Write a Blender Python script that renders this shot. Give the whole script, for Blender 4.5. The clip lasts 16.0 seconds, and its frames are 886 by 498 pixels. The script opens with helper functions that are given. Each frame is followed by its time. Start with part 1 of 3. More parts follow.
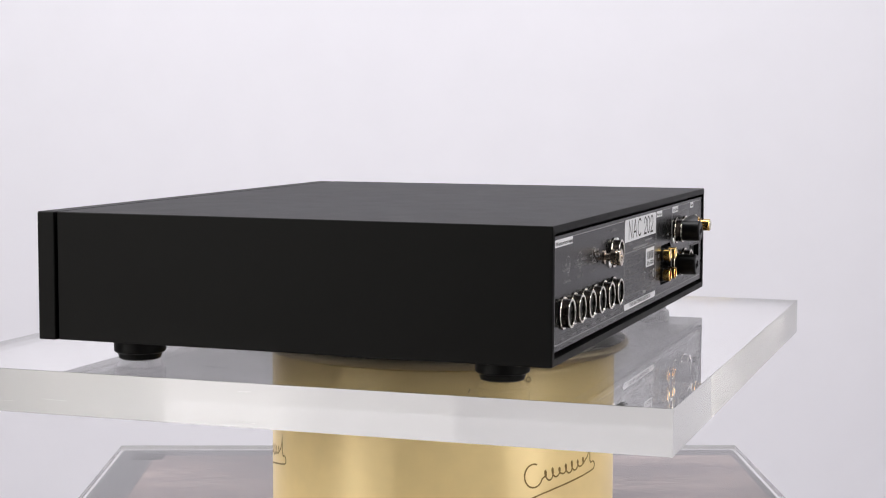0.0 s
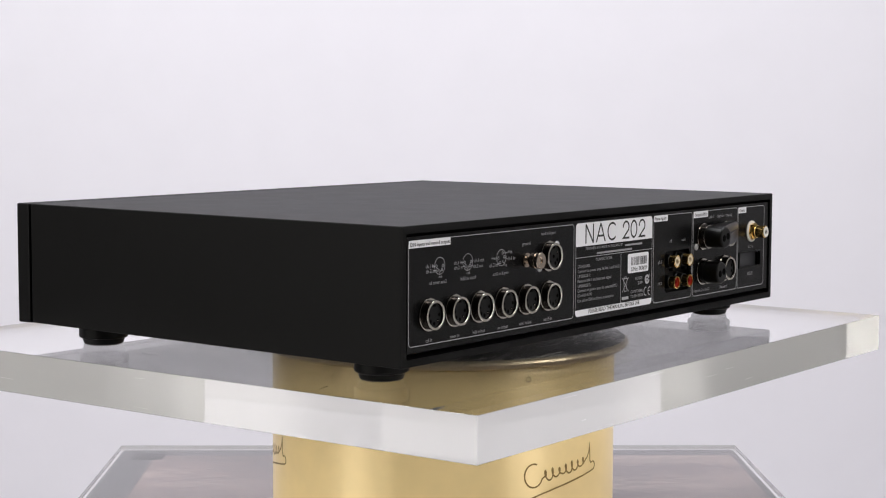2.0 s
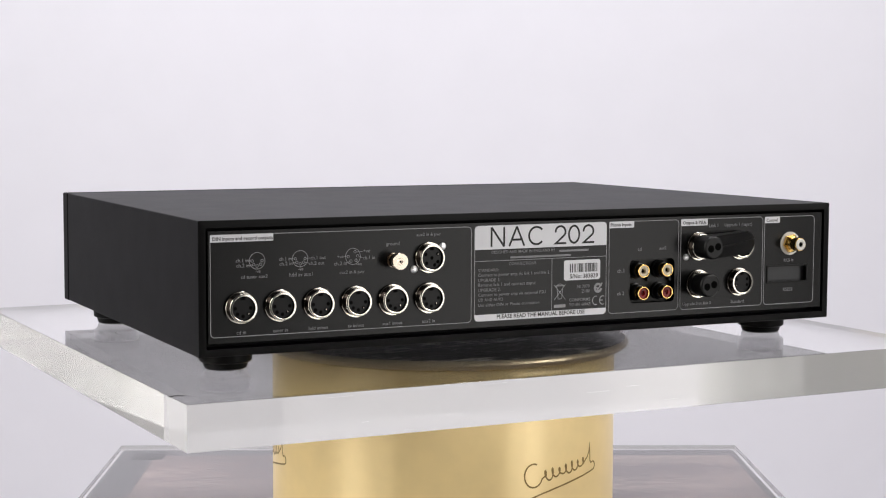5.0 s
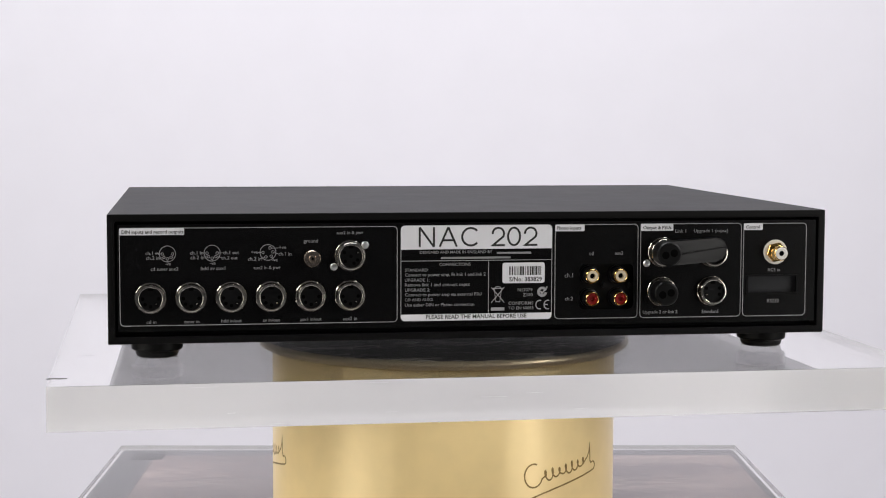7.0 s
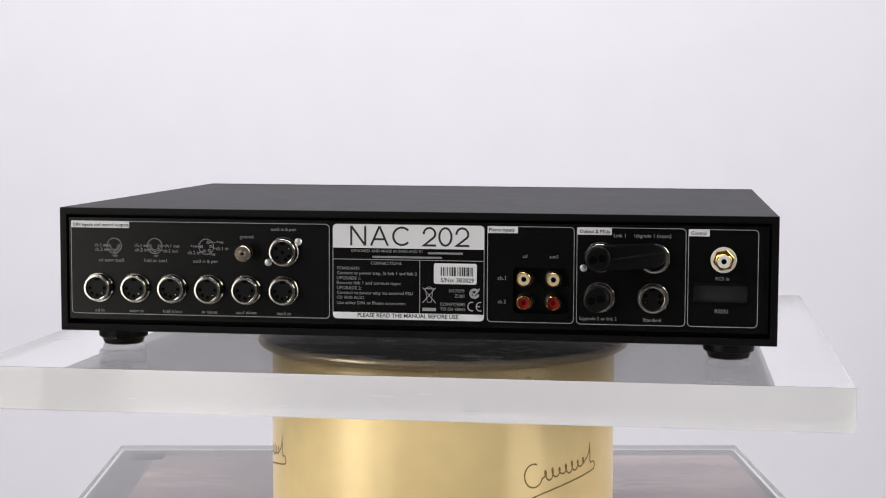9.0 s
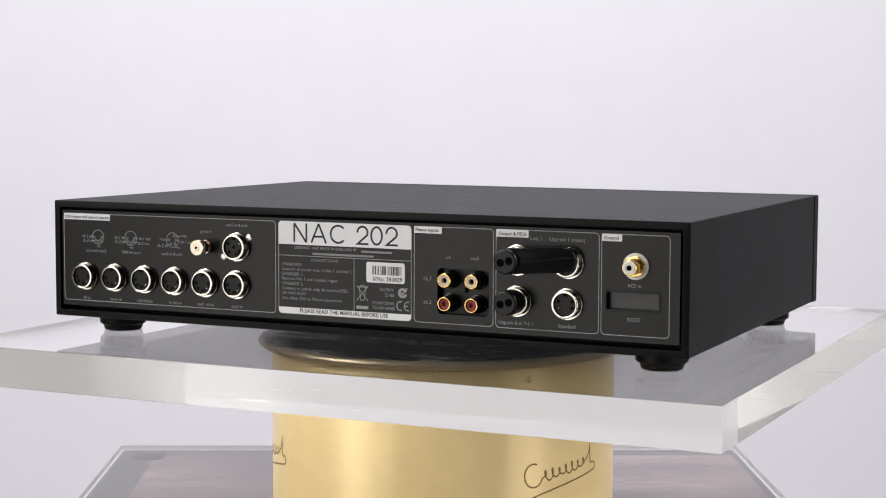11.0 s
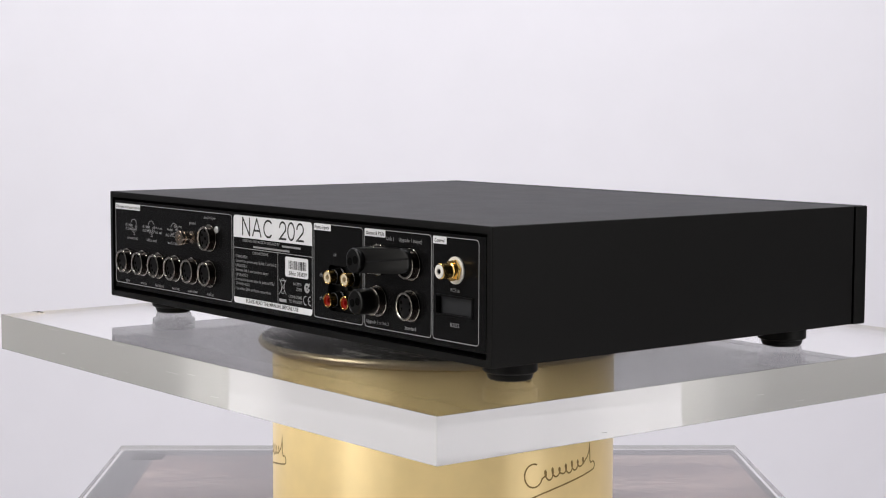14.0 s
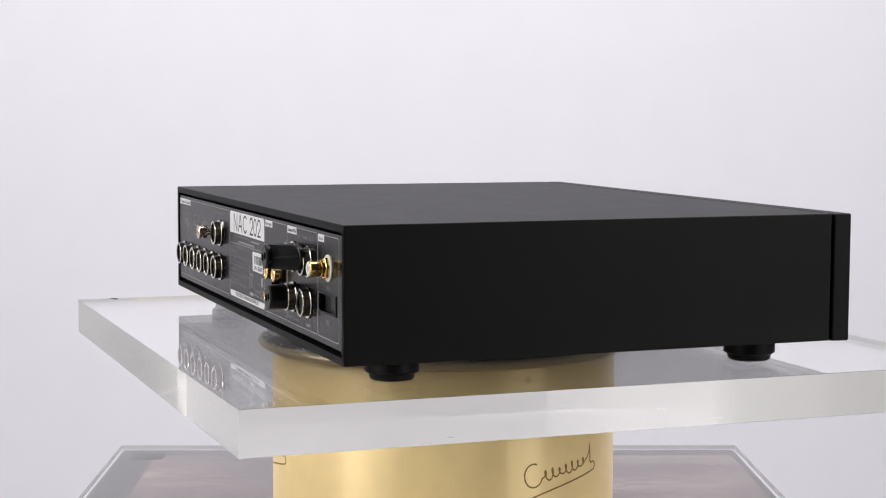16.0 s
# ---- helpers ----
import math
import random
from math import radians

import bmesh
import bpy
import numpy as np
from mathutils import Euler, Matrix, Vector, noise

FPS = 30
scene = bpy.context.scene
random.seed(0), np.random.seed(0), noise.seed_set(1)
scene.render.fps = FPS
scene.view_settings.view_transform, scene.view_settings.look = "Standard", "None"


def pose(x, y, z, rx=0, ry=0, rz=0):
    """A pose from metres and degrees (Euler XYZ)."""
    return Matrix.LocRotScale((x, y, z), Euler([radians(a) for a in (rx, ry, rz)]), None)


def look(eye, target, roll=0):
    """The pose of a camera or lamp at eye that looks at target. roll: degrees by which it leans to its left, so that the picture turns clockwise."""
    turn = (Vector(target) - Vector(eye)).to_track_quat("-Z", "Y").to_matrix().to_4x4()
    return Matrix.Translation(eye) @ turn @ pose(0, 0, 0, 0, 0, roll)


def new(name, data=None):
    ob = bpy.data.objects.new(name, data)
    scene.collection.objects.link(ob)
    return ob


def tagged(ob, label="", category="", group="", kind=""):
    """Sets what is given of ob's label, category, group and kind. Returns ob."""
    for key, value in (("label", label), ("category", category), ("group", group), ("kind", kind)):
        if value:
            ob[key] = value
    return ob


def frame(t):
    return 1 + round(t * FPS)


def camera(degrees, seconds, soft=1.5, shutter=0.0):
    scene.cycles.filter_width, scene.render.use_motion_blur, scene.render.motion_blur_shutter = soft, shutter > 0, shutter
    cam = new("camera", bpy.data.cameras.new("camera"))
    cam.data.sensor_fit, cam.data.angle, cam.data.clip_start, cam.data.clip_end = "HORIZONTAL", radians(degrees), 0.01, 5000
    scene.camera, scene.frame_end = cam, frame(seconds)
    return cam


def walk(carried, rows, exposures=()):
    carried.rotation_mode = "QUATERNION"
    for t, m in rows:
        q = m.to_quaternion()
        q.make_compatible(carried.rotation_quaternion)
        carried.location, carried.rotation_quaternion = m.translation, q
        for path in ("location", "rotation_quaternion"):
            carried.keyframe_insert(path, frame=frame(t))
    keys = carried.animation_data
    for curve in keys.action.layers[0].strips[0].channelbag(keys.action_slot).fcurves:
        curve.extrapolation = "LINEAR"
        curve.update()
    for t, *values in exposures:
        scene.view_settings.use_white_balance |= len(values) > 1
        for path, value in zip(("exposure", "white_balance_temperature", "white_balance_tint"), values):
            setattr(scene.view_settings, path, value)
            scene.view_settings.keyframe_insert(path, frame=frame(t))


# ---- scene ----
# ---------------- camera: it stands still on a tripod ----------------
EYE = Vector((0.0, -1.1479, 0.1531))
YAW, PITCH = radians(-0.025), radians(-4.9078)
AIM = EYE + Vector((math.sin(YAW) * math.cos(PITCH), math.cos(YAW) * math.cos(PITCH), math.sin(PITCH)))
cam = camera(28.954, 16.0, soft=1.1)
walk(cam, [(0.0, look(EYE, AIM, 0.218)), (16.0, look(EYE, AIM, 0.218))])


def turn(t):
    """The turntable's angle in degrees at t seconds."""
    s = (t - 8.0) / 8.0
    return 0.404 - 8.7141 * (t - 8.0) + 0.2614 * s * s - 0.5815 * s ** 3


# ---------------- light ----------------
world = bpy.data.worlds.new("world")
scene.world = world
world.use_nodes = True
world.node_tree.nodes["Background"].inputs[0].default_value = (0.9, 0.92, 1.0, 1)
world.node_tree.nodes["Background"].inputs[1].default_value = 0.05
scene.view_settings.exposure = 0.0


def area_lamp(name, eye, target, w, h, watts, colour):
    data = bpy.data.lights.new(name, "AREA")
    data.shape, data.size, data.size_y, data.energy, data.color = "RECTANGLE", w, h, watts, colour
    ob = new(name, data)
    ob.matrix_world = look(eye, target)
    return ob


area_lamp("softbox_left", (-1.74, -0.72, 1.15), (0, 0, 0.05), 1.0, 0.95, 24.5, (1.0, 0.97, 0.93))
area_lamp("low_softbox_left", (-1.365, -1.235, 0.17), (-0.015, -0.545, 0.17), 1.16, 1.25, 8.3, (1.0, 0.96, 0.90))
area_lamp("softbox_right", (1.66, -0.66, 1.15), (0, 0, 0.05), 0.9, 0.95, 17.5, (1.0, 0.97, 0.94))
area_lamp("low_softbox_right", (1.415, -1.085, 0.17), (0.025, -0.625, 0.17), 0.81, 1.25, 6.2, (1.0, 0.97, 0.94))
# unseen light, added only to brighten the white wall behind
area_lamp("added_backdrop_light", (-0.15, 0.30, 1.85), (-0.05, 1.7, 0.10), 2.4, 0.9, 45, (0.97, 0.97, 1.0))


# ---------------- materials ----------------
def material(name, colour, rough=0.5, metal=0.0, vary=0.0, scale=200.0, bump=0.0, bump_scale=800.0, rough_vary=0.0,
             coat=0.0, coat_rough=0.1, stretch=(1, 1, 1), ior=1.5, turned_metal=False):
    """A surface with two scales of variation in colour, gloss and relief."""
    m = bpy.data.materials.new(name)
    m.use_nodes = True
    nt = m.node_tree
    b = nt.nodes["Principled BSDF"]
    b.inputs["Base Color"].default_value = (*colour, 1)
    b.inputs["Roughness"].default_value = rough
    b.inputs["Metallic"].default_value = metal
    b.inputs["Coat Weight"].default_value = coat
    b.inputs["Coat Roughness"].default_value = coat_rough
    b.inputs["IOR"].default_value = ior
    tc = nt.nodes.new("ShaderNodeTexCoord")
    mp = nt.nodes.new("ShaderNodeMapping")
    mp.inputs["Scale"].default_value = stretch
    nt.links.new(tc.outputs["Object"], mp.inputs["Vector"])

    def noise_at(s, detail=4.0):
        n = nt.nodes.new("ShaderNodeTexNoise")
        n.inputs["Scale"].default_value, n.inputs["Detail"].default_value = s, detail
        nt.links.new(mp.outputs["Vector"], n.inputs["Vector"])
        return n.outputs["Fac"]

    def ramp(fac, lo, hi):
        r = nt.nodes.new("ShaderNodeMapRange")
        r.inputs["From Min"].default_value, r.inputs["From Max"].default_value = 0.3, 0.7
        r.inputs["To Min"].default_value, r.inputs["To Max"].default_value = lo, hi
        nt.links.new(fac, r.inputs["Value"])
        return r.outputs["Result"]

    if vary:
        big, small = noise_at(scale * 0.06), noise_at(scale)
        add = nt.nodes.new("ShaderNodeMath")
        add.operation = "MULTIPLY"
        nt.links.new(ramp(big, 1 - vary, 1 + vary), add.inputs[0])
        nt.links.new(ramp(small, 1 - vary * 0.7, 1 + vary * 0.7), add.inputs[1])
        mix = nt.nodes.new("ShaderNodeVectorMath")
        mix.operation = "SCALE"
        mix.inputs[0].default_value = colour
        nt.links.new(add.outputs[0], mix.inputs["Scale"])
        nt.links.new(mix.outputs[0], b.inputs["Base Color"])
    if turned_metal:      # fine tool marks run round the upright axis
        tg = nt.nodes.new("ShaderNodeTangent")
        tg.direction_type, tg.axis = "RADIAL", "Z"
        b.inputs["Anisotropic"].default_value, b.inputs["Anisotropic Rotation"].default_value = 1.0, 0.25
        nt.links.new(tg.outputs[0], b.inputs["Tangent"])
    if rough_vary:
        nt.links.new(ramp(noise_at(scale * 0.1), rough - rough_vary, rough + rough_vary), b.inputs["Roughness"])
    if bump:
        bp = nt.nodes.new("ShaderNodeBump")
        bp.inputs["Strength"].default_value, bp.inputs["Distance"].default_value = bump, 0.0002
        nt.links.new(noise_at(bump_scale, 3.0), bp.inputs["Height"])
        nt.links.new(bp.outputs[0], b.inputs["Normal"])
    return m


def add_flecks(m, colour, scale, edge, rough=0.7):
    """Pale scuffs and dust with ragged outlines on a polished surface."""
    nt = m.node_tree
    b = nt.nodes["Principled BSDF"]
    tc, n1, n2 = nt.nodes.new("ShaderNodeTexCoord"), nt.nodes.new("ShaderNodeTexNoise"), nt.nodes.new("ShaderNodeTexNoise")
    mp = nt.nodes.new("ShaderNodeMapping")
    mp.inputs["Scale"].default_value, mp.inputs["Rotation"].default_value = (1.0, 3.5, 1.0), (0, 0, 0.6)
    nt.links.new(tc.outputs["Object"], mp.inputs["Vector"])
    for n, sc in ((n1, scale), (n2, scale * 0.13)):
        n.inputs["Scale"].default_value, n.inputs["Detail"].default_value = sc, 6.0
        nt.links.new(mp.outputs["Vector"], n.inputs["Vector"])
    mul = nt.nodes.new("ShaderNodeMath")
    mul.operation = "MULTIPLY"
    nt.links.new(n1.outputs["Fac"], mul.inputs[0])
    nt.links.new(n2.outputs["Fac"], mul.inputs[1])
    r = nt.nodes.new("ShaderNodeMapRange")
    r.inputs["From Min"].default_value, r.inputs["From Max"].default_value = edge, edge + 0.05
    nt.links.new(mul.outputs[0], r.inputs["Value"])
    base, rgh, met = nt.nodes.new("ShaderNodeMix"), nt.nodes.new("ShaderNodeMix"), nt.nodes.new("ShaderNodeMix")
    base.data_type = "RGBA"
    old = b.inputs["Base Color"].links
    if old:
        nt.links.new(old[0].from_socket, base.inputs["A"])
    else:
        base.inputs["A"].default_value = b.inputs["Base Color"].default_value
    base.inputs["B"].default_value = (*colour, 1)
    nt.links.new(r.outputs["Result"], base.inputs["Factor"])
    nt.links.new(base.outputs["Result"], b.inputs["Base Color"])
    for mix, socket, value in ((rgh, "Roughness", rough), (met, "Metallic", 0.0)):
        mix.inputs[2].default_value, mix.inputs[3].default_value = b.inputs[socket].default_value, value
        nt.links.new(r.outputs["Result"], mix.inputs[0])
        nt.links.new(mix.outputs[0], b.inputs[socket])
    return m


def acrylic_material(name, tint, clear=1.0, ior=1.49):
    """Clear acrylic; with clear below 1 its surface is partly hazed white."""
    m = bpy.data.materials.new(name)
    m.use_nodes = True
    b = m.node_tree.nodes["Principled BSDF"]
    b.inputs["Base Color"].default_value = (*tint, 1)
    b.inputs["Transmission Weight"].default_value = clear
    b.inputs["Roughness"].default_value = 0.0
    b.inputs["IOR"].default_value = ior
    return m


WALL = material("white_paint", (0.797, 0.782, 0.838), 0.7, vary=0.012, scale=14, bump=0.05, bump_scale=60)
FLOOR = material("studio_floor", (0.74, 0.73, 0.76), 0.6, vary=0.03, scale=10)
# greys standing in for the unlit room, set by what the case reflects
DARK_WALL = material("unlit_room_charcoal", (0.075, 0.075, 0.078), 0.7, vary=0.05, scale=14)
GREY_WALL = material("unseen_wall_dark_grey", (0.10, 0.098, 0.098), 0.7, vary=0.04, scale=14)
MID_WALL = material("unseen_wall_grey", (0.33, 0.325, 0.32), 0.7, vary=0.04, scale=14)
SATIN = material("black_satin_paint", (0.0020, 0.0019, 0.0020), 0.50, vary=0.10, scale=500, bump=0.12, bump_scale=2600, rough_vary=0.012, ior=1.25)
PANEL = material("black_anodised_panel", (0.0032, 0.0032, 0.0034), 0.27, vary=0.08, scale=400, bump=0.06, bump_scale=2600, ior=1.37)
RUBBER = material("black_rubber", (0.0032, 0.0031, 0.0031), 0.42, vary=0.15, scale=300, bump=0.15, bump_scale=1500, ior=1.24)
PLASTIC = material("black_plastic", (0.0028, 0.0028, 0.0029), 0.32, vary=0.1, scale=300, bump=0.05, ior=1.36)
INK = material("white_ink", (0.33, 0.33, 0.34), 0.6, vary=0.05, scale=500)
GREY_INK = material("grey_ink", (0.26, 0.26, 0.27), 0.6, vary=0.08, scale=500)
FINE_INK = material("fine_white_ink", (0.25, 0.25, 0.26), 0.6, vary=0.06, scale=500)
LABEL = material("white_label", (0.80, 0.80, 0.83), 0.30, vary=0.02, scale=200)
BLACK_INK = material("black_ink", (0.01, 0.01, 0.01), 0.6, vary=0.1, scale=400)
NICKEL = material("nickel_plate", (0.80, 0.76, 0.68), 0.14, 1.0, vary=0.05, scale=400, rough_vary=0.05)
# nickel of the socket barrels, with the dark room's reflection put into its colour
DARKENED_NICKEL = material("darkened_nickel", (0.035, 0.029, 0.025), 0.22, 1.0, vary=0.10, scale=300, rough_vary=0.06)
BRONZE = material("tarnished_nickel", (0.66, 0.56, 0.46), 0.2, 1.0, vary=0.10, scale=300)
STEEL = material("zinc_screw", (0.90, 0.90, 0.91), 0.34, 1.0, vary=0.06, scale=600)
GOLD = material("gold_plate", (0.86, 0.58, 0.20), 0.16, 1.0, vary=0.06, scale=400)
CREAM = material("cream_insulator", (0.72, 0.61, 0.43), 0.35, vary=0.04, scale=300)
WHITE_PLASTIC = material("white_plastic", (0.84, 0.81, 0.75), 0.3, vary=0.03, scale=300)
RED = material("red_insulator", (0.27, 0.006, 0.005), 0.35, vary=0.06, scale=300)
BRASS = material("satin_brass", (0.93, 0.72, 0.355), 0.31, 0.16, vary=0.04, scale=60, turned_metal=True)
BRASS_DARK = material("etched_brass_line", (0.28, 0.18, 0.055), 0.5, 0.3, vary=0.25, scale=300)
DISC = material("worn_disc_metal", (0.40, 0.39, 0.40), 0.22, 0.9, vary=0.25, scale=80, bump=0.12, bump_scale=250, rough_vary=0.10)
DISC_RIM = material("brass_rim", (0.62, 0.52, 0.35), 0.30, 0.6, vary=0.06, scale=60)
add_flecks(DISC, (0.55, 0.53, 0.50), 150.0, 0.30)
WOOD = material("pinkish_brown_board", (0.170, 0.125, 0.120), 0.5, vary=0.6, scale=150, stretch=(0.7, 1.6, 1), bump=0.1, bump_scale=150)
GREY_PAINT = material("grey_paint", (0.05, 0.048, 0.052), 0.6, vary=0.06, scale=30)
ACRYLIC = acrylic_material("clear_acrylic", (0.99, 0.99, 0.985))
ACRYLIC_EDGE = acrylic_material("hazy_acrylic_edge", (0.975, 0.97, 0.955), clear=0.68)


# ---------------- mesh helpers ----------------
def mesh_of(name, bm, mat, smooth=None):
    me = bpy.data.meshes.new(name)
    bmesh.ops.recalc_face_normals(bm, faces=bm.faces[:])
    bm.to_mesh(me)
    bm.free()
    me.materials.append(mat)
    if smooth is not None:
        me.polygons.foreach_set("use_smooth", [True] * len(me.polygons))
        me.set_sharp_from_angle(angle=radians(smooth))
    return me


def part(name, bm, mat, parent=None, label="", at=None, smooth=19):
    """One mesh object under a thing or under a part."""
    ob = new(name, bm if isinstance(bm, bpy.types.Mesh) else mesh_of(name, bm, mat, smooth))
    ob.parent = parent
    if at is not None:
        ob.matrix_basis = at
    if label:
        tagged(ob, label)
    return ob


def add_box(bm, x0, x1, y0, y1, z0, z1, bevel=0.0, seg=2):
    vs = [bm.verts.new((x, y, z)) for x in (x0, x1) for y in (y0, y1) for z in (z0, z1)]
    fs = [bm.faces.new([vs[i] for i in q]) for q in
          ((0, 1, 3, 2), (4, 6, 7, 5), (0, 4, 5, 1), (2, 3, 7, 6), (0, 2, 6, 4), (1, 5, 7, 3))]
    if bevel:
        es = list({e for f in fs for e in f.edges})
        bmesh.ops.bevel(bm, geom=es, offset=bevel, segments=seg, affect="EDGES", profile=0.5)
    return bm


def box(*args, **kw):
    return add_box(bmesh.new(), *args, **kw)


def lathe(profile, n=40, m=None, bm=None):
    """A turned solid: (radius, height) from one end to the other, round z, then moved by m."""
    bm = bm or bmesh.new()
    rings = []
    for r, z in profile:
        if r < 1e-6:
            rings.append([bm.verts.new((0, 0, z))])
        else:
            rings.append([bm.verts.new((r * math.cos(2 * math.pi * k / n), r * math.sin(2 * math.pi * k / n), z)) for k in range(n)])
    for a, b in zip(rings, rings[1:]):
        for k in range(n):
            q = [a[k % len(a)], a[(k + 1) % len(a)], b[(k + 1) % len(b)], b[k % len(b)]]
            q = list(dict.fromkeys(q))
            if len(q) > 2:
                bm.faces.new(q)
    if m is not None:
        bmesh.ops.transform(bm, matrix=m, verts=[v for r in rings for v in r])
    return bm


def thing(name, label, category, group="", kind=""):
    return tagged(new(name), label, category, group, kind)


# ---------------- the studio ----------------
def studio():
    x0, x1, y0, yb, z0, z1 = -2.6, 2.6, -3.2, 1.7, -1.02, 2.1
    part("floor", box(x0, x1, y0, yb, z0 - 0.1, z0), FLOOR)
    tagged(bpy.data.objects["floor"], "pale grey painted studio floor", "floor", kind="structure")
    # only the north wall is seen; the others are added to shape reflections
    for n, b in (("wall_west", (x0 - 0.1, x0, y0, yb + 0.1, z0, z1)), ("wall_east", (x1, x1 + 0.1, y0, yb + 0.1, z0, z1)),
                 ("wall_south", (x0, x1, y0 - 0.1, y0, z0, z1)), ("wall_north", (x0, x1, yb, yb + 0.1, z0, z1))):
        paint, look_of_it = {"wall_south": (DARK_WALL, "unseen charcoal wall added to darken reflections"), "wall_west": (GREY_WALL, "unseen dark grey wall added to darken reflections"), "wall_east": (MID_WALL, "unseen grey wall added to shape reflections")}.get(n, (WALL, "plain white painted studio wall"))
        tagged(part(n, box(*b), paint), look_of_it, "wall", kind="structure")
    tagged(part("ceiling", box(x0 - 0.1, x1 + 0.1, y0 - 0.1, yb + 0.1, z1, z1 + 0.1), DARK_WALL), "unseen charcoal ceiling added to close the unlit studio", "ceiling", kind="structure")


studio()

BASE_TOP = -0.130


def pedestal():
    t = thing("pedestal", "grey pedestal with a pinkish brown wooden top board", "pedestal")
    t.matrix_basis = pose(-0.006, 0.022, -1.02, 0, 0, 1.3)
    top = BASE_TOP - 0.0197 + 1.02
    part("plinth_body", box(-0.253, 0.253, -0.23, 0.23, 0, top - 0.0002, bevel=0.003), GREY_PAINT, t, "grey painted pedestal body")
    part("top_board", box(-0.222, 0.246, -0.21, 0.206, top - 0.006, top, bevel=0.0005), WOOD, t, "pinkish brown wooden board")
    return t


pedestal()


def base_plate():
    bm = box(-0.254, 0.254, -0.23, 0.23, -0.020, 0, bevel=0.0004, seg=1)
    ob = part("base_plate", bm, ACRYLIC, None, smooth=19)
    ob.matrix_basis = pose(-0.006, 0.022, BASE_TOP, 0, 0, 1.3)
    ob.visible_shadow = False
    tagged(ob, "thick clear acrylic base plate lying on the pedestal", "base plate")
    bm = box(-0.0125, 0.0125, -0.012, 0.012, -0.0226, -0.0190, bevel=0.0006)
    pad = part("rubber_pad", bm, RUBBER)
    pad.matrix_basis = pose(-0.2375, 0.219, BASE_TOP, 0, 0, 1.3)
    tagged(pad, "small dark rubber pad under the acrylic base plate", "pad")


base_plate()


def column():
    t = thing("brass_column", "satin brass cylinder carrying the turntable", "column")
    r, zt = 0.1148, -0.0312
    part("cylinder", lathe([(0, BASE_TOP), (r, BASE_TOP), (r, zt - 0.001), (r - 0.001, zt), (0, zt)], 160), BRASS, t, smooth=19)
    return t


brass = column()


def hazy_edges(ob):
    """Gives the plate's upright faces the sawn edge's material."""
    ob.data.materials.append(ACRYLIC_EDGE)
    for f in ob.data.polygons:
        f.material_index = int(abs(f.normal.z) < 0.5)


hazy_edges(bpy.data.objects["base_plate"])


# ---------------- the turning things ----------------
def turntable_disc():
    zt, zb, r = -0.0242, -0.0310, 0.1243
    prof = [(0, zb), (r - 0.0075, zb), (r - 0.0035, zb + 0.0006), (r - 0.0012, zb + 0.0018), (r, zb + 0.0038), (r - 0.0006, zt - 0.0016), (r - 0.0024, zt - 0.0004), (r - 0.0050, zt), (0, zt)]
    ob = part("turntable_disc", lathe(prof, 160), DISC, smooth=19)
    ob.data.materials.append(DISC_RIM)
    for f in ob.data.polygons:
        f.material_index = int(f.normal.z < 0.95)
    return tagged(ob, "scuffed brass disc under the acrylic turntable plate", "disc")


PLATE_TOP = 0.0008


def turntable_plate():
    bm = box(-0.2496, 0.2522, -0.2047, 0.2430, -0.0240, PLATE_TOP, bevel=0.00012, seg=1)
    bmesh.ops.rotate(bm, cent=(0, 0, 0), matrix=Matrix.Rotation(radians(0.5165), 3, "Z"), verts=bm.verts[:])
    ob = part("turntable_plate", bm, ACRYLIC, None, smooth=19)
    ob.visible_shadow = False
    hazy_edges(ob)
    return tagged(ob, "thick clear acrylic turntable plate with polished edges", "turntable plate")


def plate_marks(parent):
    """Pen and handling marks left on the acrylic."""
    m = material("dark_scuff", (0.05, 0.05, 0.05), 0.7, vary=0.2, scale=300)
    for pts, w in (([(-249.0, -182.5), (-245.0, -178.6), (-238.0, -179.4)], 1.9), ([(-249.0, -178.0), (-244.5, -180.5), (-241.0, -182.0)], 1.5),
                   ([(-237.5, -96.1), (-227.2, -93.4)], 0.5), ([(-205.0, 60.0), (-206.5, 68.0), (-204.5, 75.0)], 0.6)):
        part("scuff_mark", ribbon(pts, w), m, parent, "dark handling mark", at=Matrix.Translation((0, 0, PLATE_TOP + 0.00008)), smooth=None)
    # hairline scratches on the sawn edges
    fine = material("hairline_scratch", (0.36, 0.355, 0.35), 0.6, vary=0.2, scale=300)
    rnd = random.Random(11)
    skew = Matrix.Rotation(radians(0.5165), 4, "Z")
    for side, count in (("rear", 9), ("left", 4), ("right", 4)):
        for k in range(count):
            u, z, run, w = rnd.uniform(-190, 200), rnd.uniform(-22.5, -1.0), rnd.uniform(3, 16), rnd.uniform(0.10, 0.24)
            bm = ribbon([(u, z), (u + run, z + rnd.uniform(-0.5, 0.5))], w)
            at = {"rear": Matrix.Translation((0, -0.20482, 0)) @ Matrix.Rotation(radians(90), 4, "X"),
                  "left": Matrix.Translation((-0.24972, 0, 0)) @ Matrix.Rotation(radians(-90), 4, "Z") @ Matrix.Rotation(radians(90), 4, "X"),
                  "right": Matrix.Translation((0.25232, 0, 0)) @ Matrix.Rotation(radians(90), 4, "Z") @ Matrix.Rotation(radians(90), 4, "X")}[side]
            part("edge_scratch", bm, m if k % 5 == 0 and run < 5 else fine, parent, at=skew @ at, smooth=None)


CX, CY, WID, DEP, Z0, Z1 = -0.0013, 0.0221, 0.432, 0.3156, 0.0127, 0.0881
YR, YF = CY - DEP / 2, CY + DEP / 2
PY = YR + 0.0008      # the rear panel's face
OUT = Matrix.Rotation(radians(90), 4, "X")   # turned solids point out of the rear panel


